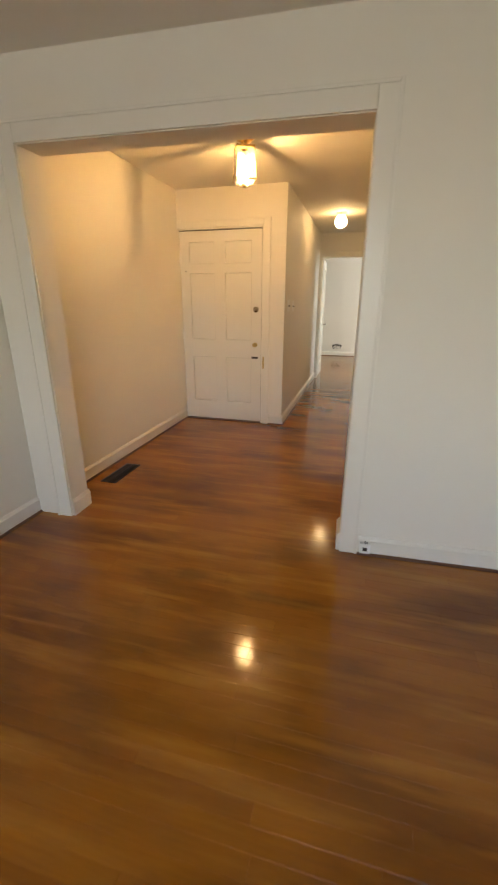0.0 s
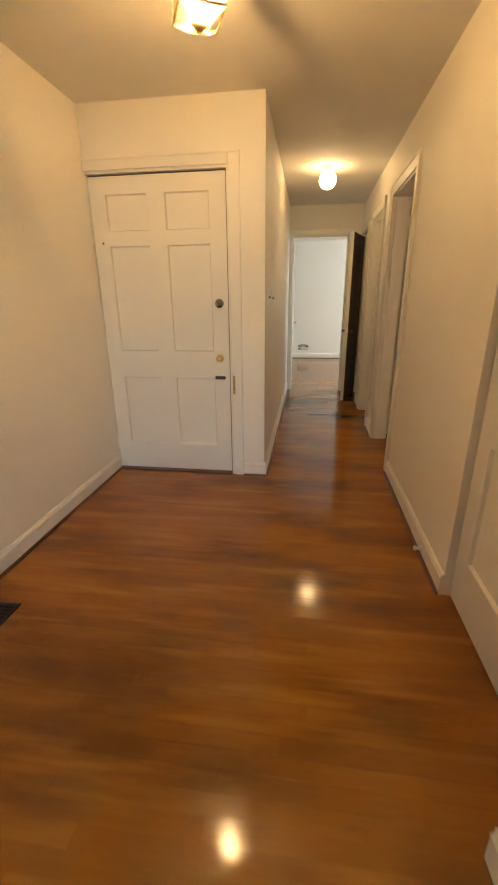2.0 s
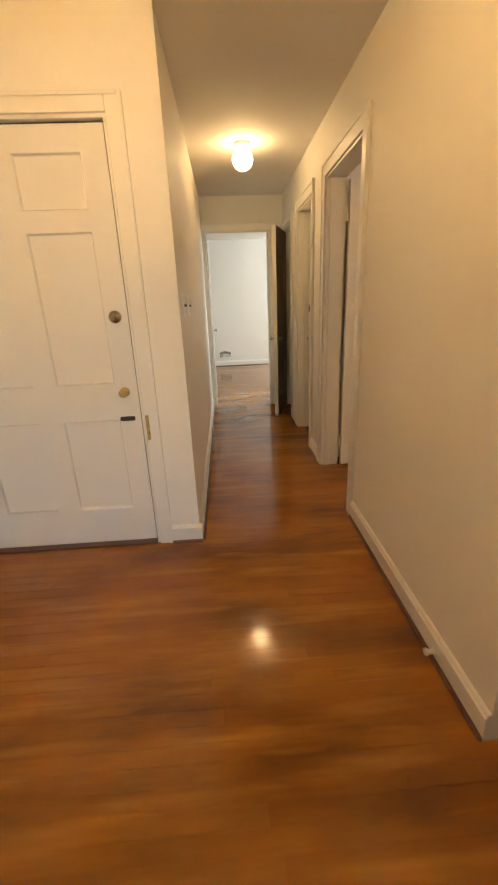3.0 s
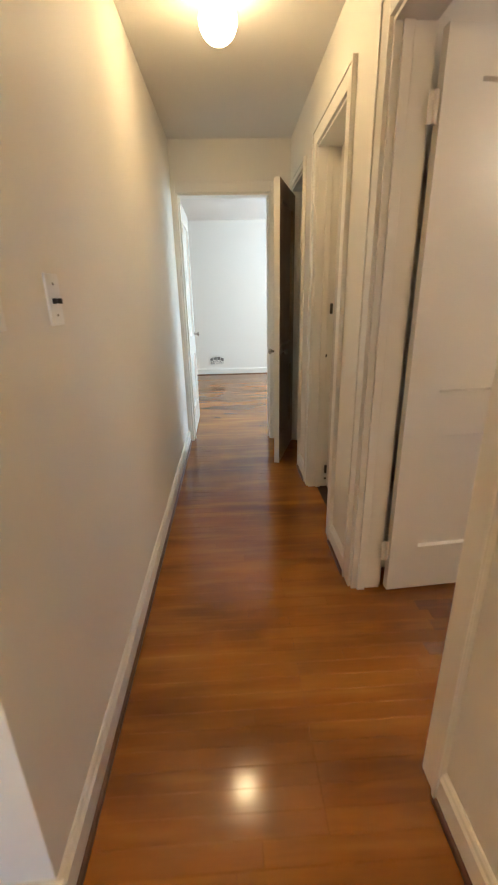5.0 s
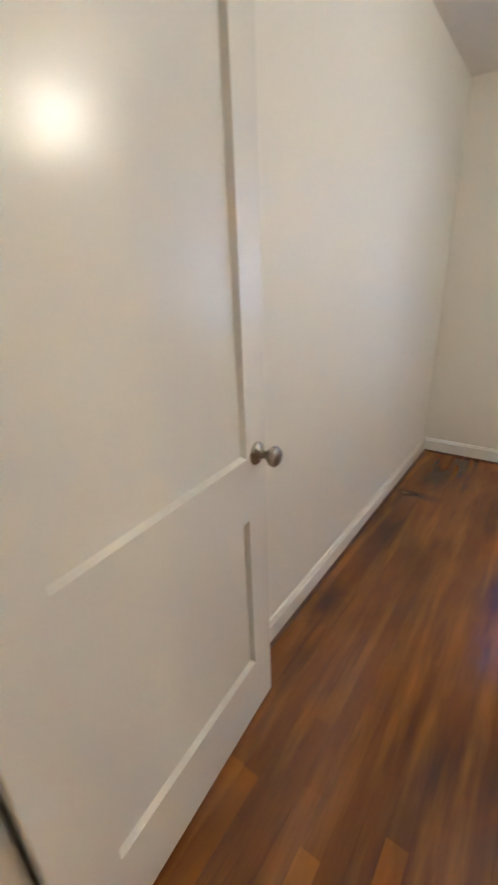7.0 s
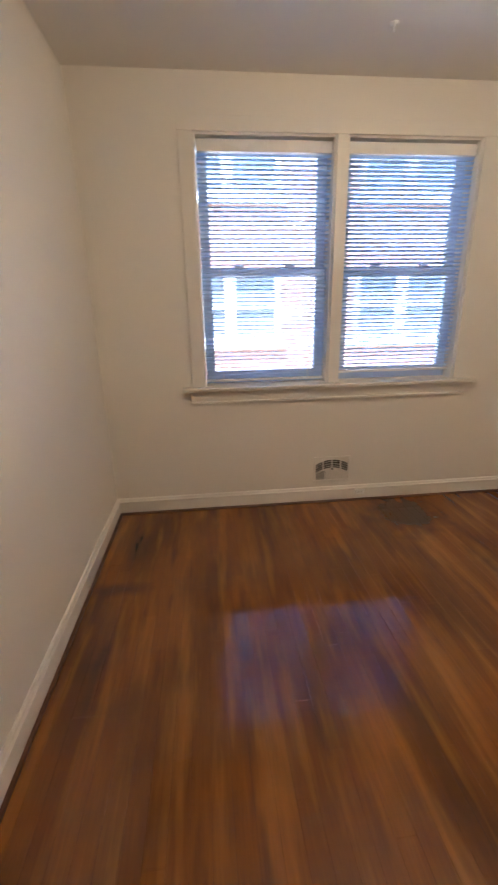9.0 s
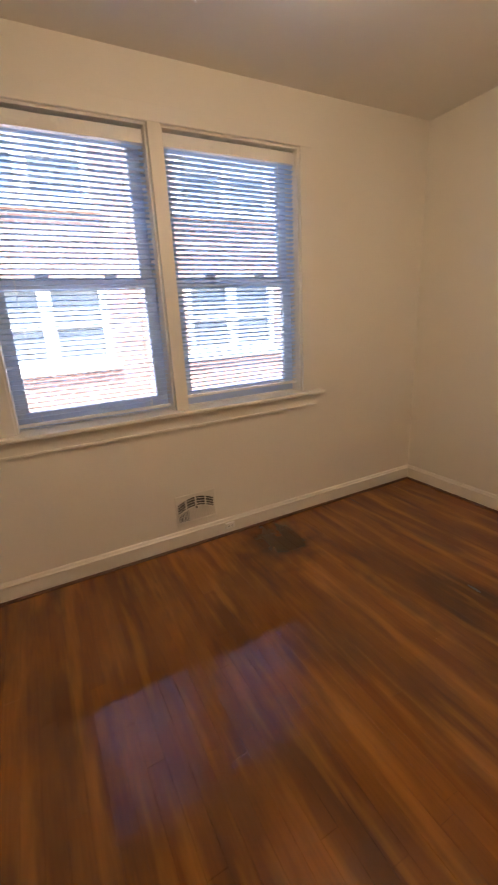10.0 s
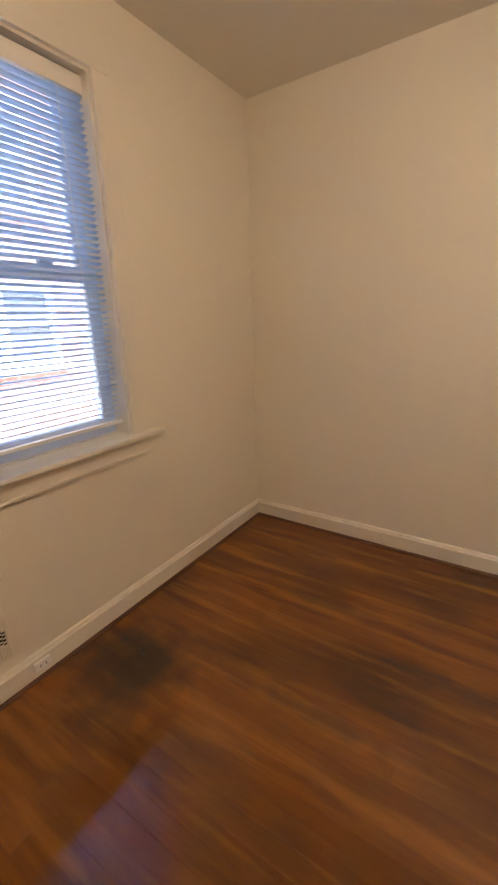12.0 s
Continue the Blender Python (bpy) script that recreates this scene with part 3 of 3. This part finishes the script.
def globe_lamp(x, y, mat, label, drop=0.0):
    globe = holder("ceiling_globe", pose(x, y, H), label, "ceiling light")
    if drop:
        part("stem", lathe([(0, 0), (0.055, 0), (0.05, -0.012), (0.012, -0.018), (0.010, -drop - 0.001), (0, -drop - 0.001)], 20), BRASS, globe, "short brass stem")
    part("fitter", lathe([(0, -drop), (0.062 - drop * 0.1, -drop), (0.062, -drop - 0.012), (0.052, -drop - 0.03), (0.046, -drop - 0.042), (0, -drop - 0.042)]), PLATE, globe, "cream metal fitter")
    profile = [(0.076 * math.sin(radians(a)), -drop - 0.106 + 0.076 * math.cos(radians(a))) for a in range(40, 180, 12)]
    part("shade", lathe([(0, -drop - 0.04), (0.045, -drop - 0.04)] + profile + [(0, -drop - 0.182)], 36), mat, globe, "round opal glass shade")


globe_lamp(0.414, 1.53, GLOBE, "lit opal glass globe lamp on the hall ceiling")
globe_lamp(2.66, -0.48, BEDROOM_GLOBE, "lit opal glass globe lamp hung from the bedroom ceiling", 0.19)



# ---- registers, switches and outlets ----
def register(m, w, h, label):
    root = holder("wall_register", m, label, "vent")
    fr = 0.015
    part("frame", boxes((-w / 2, w / 2, -0.010, 0, 0, fr), (-w / 2, w / 2, -0.010, 0, h - fr, h), (-w / 2, -w / 2 + fr, -0.010, 0, fr, h - fr), (w / 2 - fr, w / 2, -0.010, 0, fr, h - fr), bevel=0.003), TRIM, root)
    # flat dark sheet: the duct's shade is in its colour
    part("backing", boxes((-w / 2 + fr, w / 2 - fr, -0.0015, 0, fr, h - fr)), GAP_SHADE, root, "dark sheet for the shaded duct behind the grille")
    iw, z0, z1 = w / 2 - fr, fr, h - fr
    rise = (z1 - z0) * 0.22

    def crown(x, level):
        """Height of one of the grille's arches at x."""
        return z0 + (z1 - z0) * level - rise * (x / iw) ** 2

    def arch_bar(level, thick, name):
        bm, steps = bmesh.new(), 18
        for i in range(steps):
            xa, xb = -iw + 2 * iw * i / steps, -iw + 2 * iw * (i + 1) / steps
            z = max((crown(xa, level) + crown(xb, level)) / 2, z0 + 0.004)
            box(bm, xa, xb, -0.0095, -0.0016, z - thick, z + thick)
        part(name, bm, TRIM, root)

    arch_bar(0.98, 0.003, "arch_bar")
    arch_bar(0.54, 0.004, "arch_bar")
    for level in (0.65, 0.76, 0.87):
        arch_bar(level, 0.0009, "louver")
    for x in (-iw * 0.55, 0, iw * 0.55):
        part("divider", boxes((x - 0.004, x + 0.004, -0.0093, -0.0016, crown(x, 0.54), crown(x, 0.98))), TRIM, root)
    n = 24
    for i in range(n):
        x = -iw + 2 * iw * (i + 0.5) / n
        wide = 0.0019 if x < -iw * 0.45 else 0.0036
        part("slat", boxes((x - wide, x + wide, -0.008, -0.0015, z0, max(crown(x, 0.54), z0 + 0.006) - 0.003)), TRIM, root)
    # blank plates above the arch
    for side in (-1, 1):
        bm, steps = bmesh.new(), 12
        for i in range(3, steps):
            xa, xb = side * iw * i / steps, side * iw * (i + 1) / steps
            box(bm, min(xa, xb), max(xa, xb), -0.0085, -0.0016, (crown(xa, 0.98) + crown(xb, 0.98)) / 2, z1 + 0.001)
        part("corner_plate", bm, TRIM, root)
    zc = crown(0, 0.54)
    part("lever", boxes((-0.004, 0.004, -0.02, -0.008, zc - 0.006, zc + 0.004), bevel=0.001), IRON, root)
    return root


register(pose(WIN_X, -0.30, 0.145, 0, 0, -90), 0.25, 0.18, "cream painted wall register with an arched grille")
register(pose(0.185, 6.6, 0.165), 0.26, 0.16, "cream painted wall register in the far room")

fv = holder("floor_register", pose(-0.988, -1.72, 0, 0, 0, 90), "dark brown metal floor register by the foyer wall", "vent")
part("frame", boxes((-0.19, 0.19, -0.065, -0.052, 0, 0.006), (-0.19, 0.19, 0.052, 0.065, 0, 0.006), (-0.19, -0.177, -0.052, 0.052, 0, 0.006), (0.177, 0.19, -0.052, 0.052, 0, 0.006), bevel=0.0015), IRON, fv)
# flat dark sheet for the shade under the floor grille
part("backing", boxes((-0.177, 0.177, -0.052, 0.052, 0.0005, 0.002)), GAP_SHADE, fv)
for i in range(18):
    x = -0.168 + i * 0.0198
    part("slat", boxes((x, x + 0.006, -0.052, 0.052, 0.002, 0.0052)), IRON, fv)
part("bar", boxes((-0.177, 0.177, -0.003, 0.003, 0.0022, 0.0058)), IRON, fv)


def switch_plate(y, w, z, label):
    root = holder("switch_plate", pose(0, y, z, 0, 0, 90), label, "light switch", "", "hall light switches")
    part("plate", boxes((-w / 2, w / 2, -0.006, 0, -0.058, 0.058), bevel=0.003), PLATE, root)
    for x in (-w * 0.2, w * 0.2):
        part("toggle", boxes((x - 0.004, x + 0.004, -0.016, -0.006, -0.009, 0.003), bevel=0.002), IRON, root, "dark toggle")
        part("slot", boxes((x - 0.007, x + 0.007, -0.0066, -0.0058, -0.016, 0.016)), PLATE, root)
    for zz in (-0.035, 0.035):
        part("screw", lathe([(0, 0), (0.0035, 0), (0.003, 0.0015), (0, 0.0015)], 10), NICKEL, root, "", pose(0, -0.006, zz, 90))
    return root


switch_plate(0.515, 0.075, 1.28, "white double light switch plate on hall wall")
switch_plate(0.215, 0.115, 1.285, "wide white light switch plate near the corner")

jack = holder("phone_jack", OW @ pose(0.925, -0.016, 0.05), "small white wall jack with torn wires on the baseboard", "outlet")
part("box", boxes((-0.028, 0.028, -0.022, 0, -0.03, 0.03), bevel=0.004), PLATE, jack)
part("socket", boxes((-0.012, 0.012, -0.025, -0.022, -0.012, 0.008), bevel=0.001), IRON, jack)
part("wire", boxes((-0.004, 0.002, -0.018, -0.012, 0.03, 0.043), (0.006, 0.012, -0.016, -0.01, 0.03, 0.037)), IRON, jack)
stop_ = holder("door_stop", pose(HALL_R - 0.016, -0.93, 0.045, 0, 0, -90), "small cream painted bumper on the hall baseboard", "door stop")
part("base", lathe([(0, 0), (0.018, 0), (0.016, 0.006), (0.009, 0.01), (0.008, 0.03), (0.013, 0.032), (0.013, 0.042), (0, 0.044)], 18), TRIM, stop_, "", pose(0, 0, 0, 90))
outlet = holder("baseboard_outlet", pose(WIN_X - 0.016, -0.50, 0.062, 0, 0, -90), "small cream outlet block on the bedroom baseboard", "outlet")
part("box", boxes((-0.032, 0.032, -0.014, 0, -0.018, 0.018), bevel=0.004), PLATE, outlet)
part("slot", boxes((-0.012, -0.009, -0.0147, -0.0138, -0.005, 0.005), (0.009, 0.012, -0.0147, -0.0138, -0.005, 0.005)), GAP_SHADE, outlet)
hook = holder("ceiling_hook", pose(3.88, -0.35, H), "small white hook stub in the bedroom ceiling", "hook")
part("stub", lathe([(0, 0), (0.02, 0), (0.018, -0.004), (0.005, -0.006), (0.004, -0.03), (0, -0.03)], 16), PLATE, hook)

# ---- outside ----
structure("ground", boxes((-600, 600, -600, 600, -1.2, -0.9)), LAWN, "grass strip between the houses", "ground")
# unseen pale slab, added to throw sunlight up through the window to the ceiling
BOUNCE_CONCRETE = paint("pale_bounce_concrete", (0.56, 0.56, 0.55), (0.48, 0.475, 0.46), 0.85, 0.5, 30)
structure("driveway", boxes((WIN_X2 + 0.3, 8.6, -60, 60, -0.95, -0.88)), BOUNCE_CONCRETE, "unseen pale concrete slab added to bounce sunlight into the bedroom", "driveway")
structure("foundation", boxes((-2.12, WIN_X2, -8.12, 6.72, -0.9, -0.13)), BRICK, "brick foundation under the house floor", "foundation")
house = holder("neighbour_house", pose(9.0, 0, -0.9), "sunlit pale red brick house with white windows", "house")
HW = [(yc, z) for yc in (4.75, 2.4, 0.05, -2.95, -5.6) for z in (1.62, 3.85)]
zs = [0.0, 1.62, 2.80, 3.85, 5.05, 6.6]
ys = sorted({-9.0, 8.0, *(yc + s * 0.86 for yc, _ in HW for s in (-1, 1))})
rows = []
for i, (a, b) in enumerate(zip(ys, ys[1:])):
    holes = any(abs((a + b) / 2 - yc) < 0.1 for yc, _ in HW)
    if not holes:
        rows.append((0, 0.25, a, b, 0, 6.6))
    else:
        rows += [(0, 0.25, a, b, zs[k], zs[k + 1]) for k in (0, 2, 4)]
part("wall", boxes(*rows, (0.25, 7, -9, 8, 0, 6.6)), BRICK, house)
bm = bmesh.new()
roof = [bm.verts.new(p) for p in ((-0.4, -9.3, 6.5), (-0.4, 8.3, 6.5), (3.5, 8.3, 8.6), (3.5, -9.3, 8.6), (7.4, -9.3, 6.5), (7.4, 8.3, 6.5))]
bm.faces.new((roof[0], roof[1], roof[2], roof[3]))
bm.faces.new((roof[3], roof[2], roof[5], roof[4]))
bm.faces.new((roof[0], roof[3], roof[4]))
bm.faces.new((roof[1], roof[5], roof[2]))
bm.faces.new((roof[0], roof[4], roof[5], roof[1]))
bmesh.ops.recalc_face_normals(bm, faces=bm.faces)
part("roof", bm, ROOFING, house)
for yc, z in HW:
    top = zs[zs.index(z) + 1]
    w = part("window", boxes((0.02, 0.14, yc - 0.86, yc - 0.76, z, top), (0.02, 0.14, yc + 0.76, yc + 0.86, z, top), (0.02, 0.14, yc - 0.09, yc + 0.09, z, top),
                             *[(0.02, 0.14, yc + a, yc + b, c, d) for a, b in ((-0.76, -0.09), (0.09, 0.76)) for c, d in ((top - 0.1, top), (z, z + 0.1))],
                             *[(0.05, 0.12, yc + a, yc + b, (z + top) / 2 - 0.03, (z + top) / 2 + 0.03) for a, b in ((-0.76, -0.09), (0.09, 0.76))]), WHITEWOOD, house, "white wooden window frame")
    part("pane", boxes((0.10, 0.105, yc - 0.76, yc - 0.09, z + 0.1, top - 0.1)), DARKPANE, w)
    part("pane", boxes((0.10, 0.105, yc + 0.09, yc + 0.76, z + 0.1, top - 0.1)), DARKPANE, w)
    part("sill", boxes((-0.07, 0.02, yc - 0.95, yc + 0.95, z - 0.1, z), bevel=0.01), WHITEWOOD, w)

# ---- floors, strip by strip ----
STRIP = 0.057
LENGTHS = (0.45, 0.62, 0.80, 1.0, 1.2, 1.45)
plank_mesh = {}


def plank_data(length, mat):
    key = (round(length, 3), mat.name)
    if key not in plank_mesh:
        bm = bmesh.new()
        hx, hy, e = length / 2 - 0.00015, STRIP / 2 - 0.00015, 0.0005
        top = [bm.verts.new(p) for p in ((-hx + e, -hy + e, 0), (hx - e, -hy + e, 0), (hx - e, hy - e, 0), (-hx + e, hy - e, 0))]
        rim = [bm.verts.new(p) for p in ((-hx, -hy, -e), (hx, -hy, -e), (hx, hy, -e), (-hx, hy, -e))]
        low = [bm.verts.new((v.co.x, v.co.y, -0.012)) for v in rim]
        bm.faces.new(top)
        for i in range(4):
            j = (i + 1) % 4
            bm.faces.new((rim[i], rim[j], top[j], top[i]))
            bm.faces.new((low[i], low[j], rim[j], rim[i]))
        mesh = bpy.data.meshes.new("plank")
        bm.to_mesh(mesh)
        bm.free()
        mesh.materials.append(mat)
        plank_mesh[key] = mesh
    return plank_mesh[key]


def seam(y):
    """Where the hall strips end against the bedroom strips: staggered in the doorway."""
    return 1.0 + 0.6 * random.Random(round(y * 1000)).random() if 0.25 < y < 0.98 else 0.995


def strips(x0, x1, y0, y1, rng):
    """Rows of strips along x that fill a rectangle: (centre x, centre y, length)."""
    n = math.ceil((y1 - y0) / STRIP)
    hall, bedroom = y0 > -0.5 and x1 < 1.0, x1 == WIN_X
    for i in range(n):
        y = y0 + (i + 0.5) * STRIP
        if hall:
            x1 = seam(y)
        if bedroom:
            x0 = seam(y)
        x = x0
        first = rng.choice((0.3, 0.45, 0.62, 0.8))
        while x < x1 - 1e-4:
            d = first if x == x0 else rng.choice(LENGTHS)
            if x1 - x - d < 0.28:
                d = x1 - x
            yield x + d / 2, y, d
            x += d


def strip_floor(name, x0, x1, y0, y1, label, near, mat=None):
    mat = mat or OAK
    rng = random.Random(name)
    root = structure(name, boxes((x0, x1, y0, y1, -0.13, -0.0085)), SUBFLOOR, label, "floor")
    verts, faces, used = [], [], 0
    for x, y, d in strips(x0, x1, y0, y1, rng):
        if near(x, y) and used < 300:
            # strips near the doorway take the lighter hall oak
            hall_tone = mat is OAK_DARK_WORN and x < 1.2 + 0.25 * rng.random()
            ob = new("plank", plank_data(d, OAK if hall_tone else mat))
            ob.parent = root
            ob.location = (x, y, rng.uniform(-0.00015, 0.00015))
            used += 1
        else:
            k, hx, hy = len(verts), d / 2 - 0.0003, STRIP / 2 - 0.0003
            verts += [(x - hx, y - hy, 0), (x + hx, y - hy, 0), (x + hx, y + hy, 0), (x - hx, y + hy, 0),
                      (x - hx, y - hy, -0.008), (x + hx, y - hy, -0.008), (x + hx, y + hy, -0.008), (x - hx, y + hy, -0.008)]
            faces += [(k, k + 1, k + 2, k + 3)] + [(k + 4 + i, k + 4 + (i + 1) % 4, k + (i + 1) % 4, k + i) for i in range(4)]
    if verts:
        mesh = bpy.data.meshes.new("planks")
        mesh.from_pydata(verts, [], faces)
        mesh.materials.append(mat)
        ob = new("planks", mesh)
        ob.parent = root
        tagged(ob, kind="stuff")


strip_floor("floor_foyer", LEFT_X, 0.995, -2.30, 0.037, "varnished orange-brown oak strip floor of the foyer", lambda x, y: True)
strip_floor("floor_hall", 0.0, 0.995, 0.037, 3.229, "varnished orange-brown oak strip floor of the hall", lambda x, y: True)
strip_floor("floor_bedroom", 0.995, WIN_X, 0.037 - 38 * STRIP, BED_N + 0.048, "worn stained oak strip floor of the bedroom", lambda x, y: True, OAK_DARK_WORN)
strip_floor("floor_living", LEFT_X, 4.5, -8.0, -2.30, "worn varnished oak strip floor of the living room", lambda x, y: y > -4.4 and x < 2.2)
strip_floor("floor_far_room", -2.0, 3.2, 3.229, 6.6, "varnished oak strip floor of the far room", lambda x, y: -0.3 < x < 1.4)
structure("closet_floor", boxes((0.995, 1.7, BED_N + 0.06, FAR_Y, -0.13, -0.002)), SUBFLOOR, "dark closet floor", "floor")
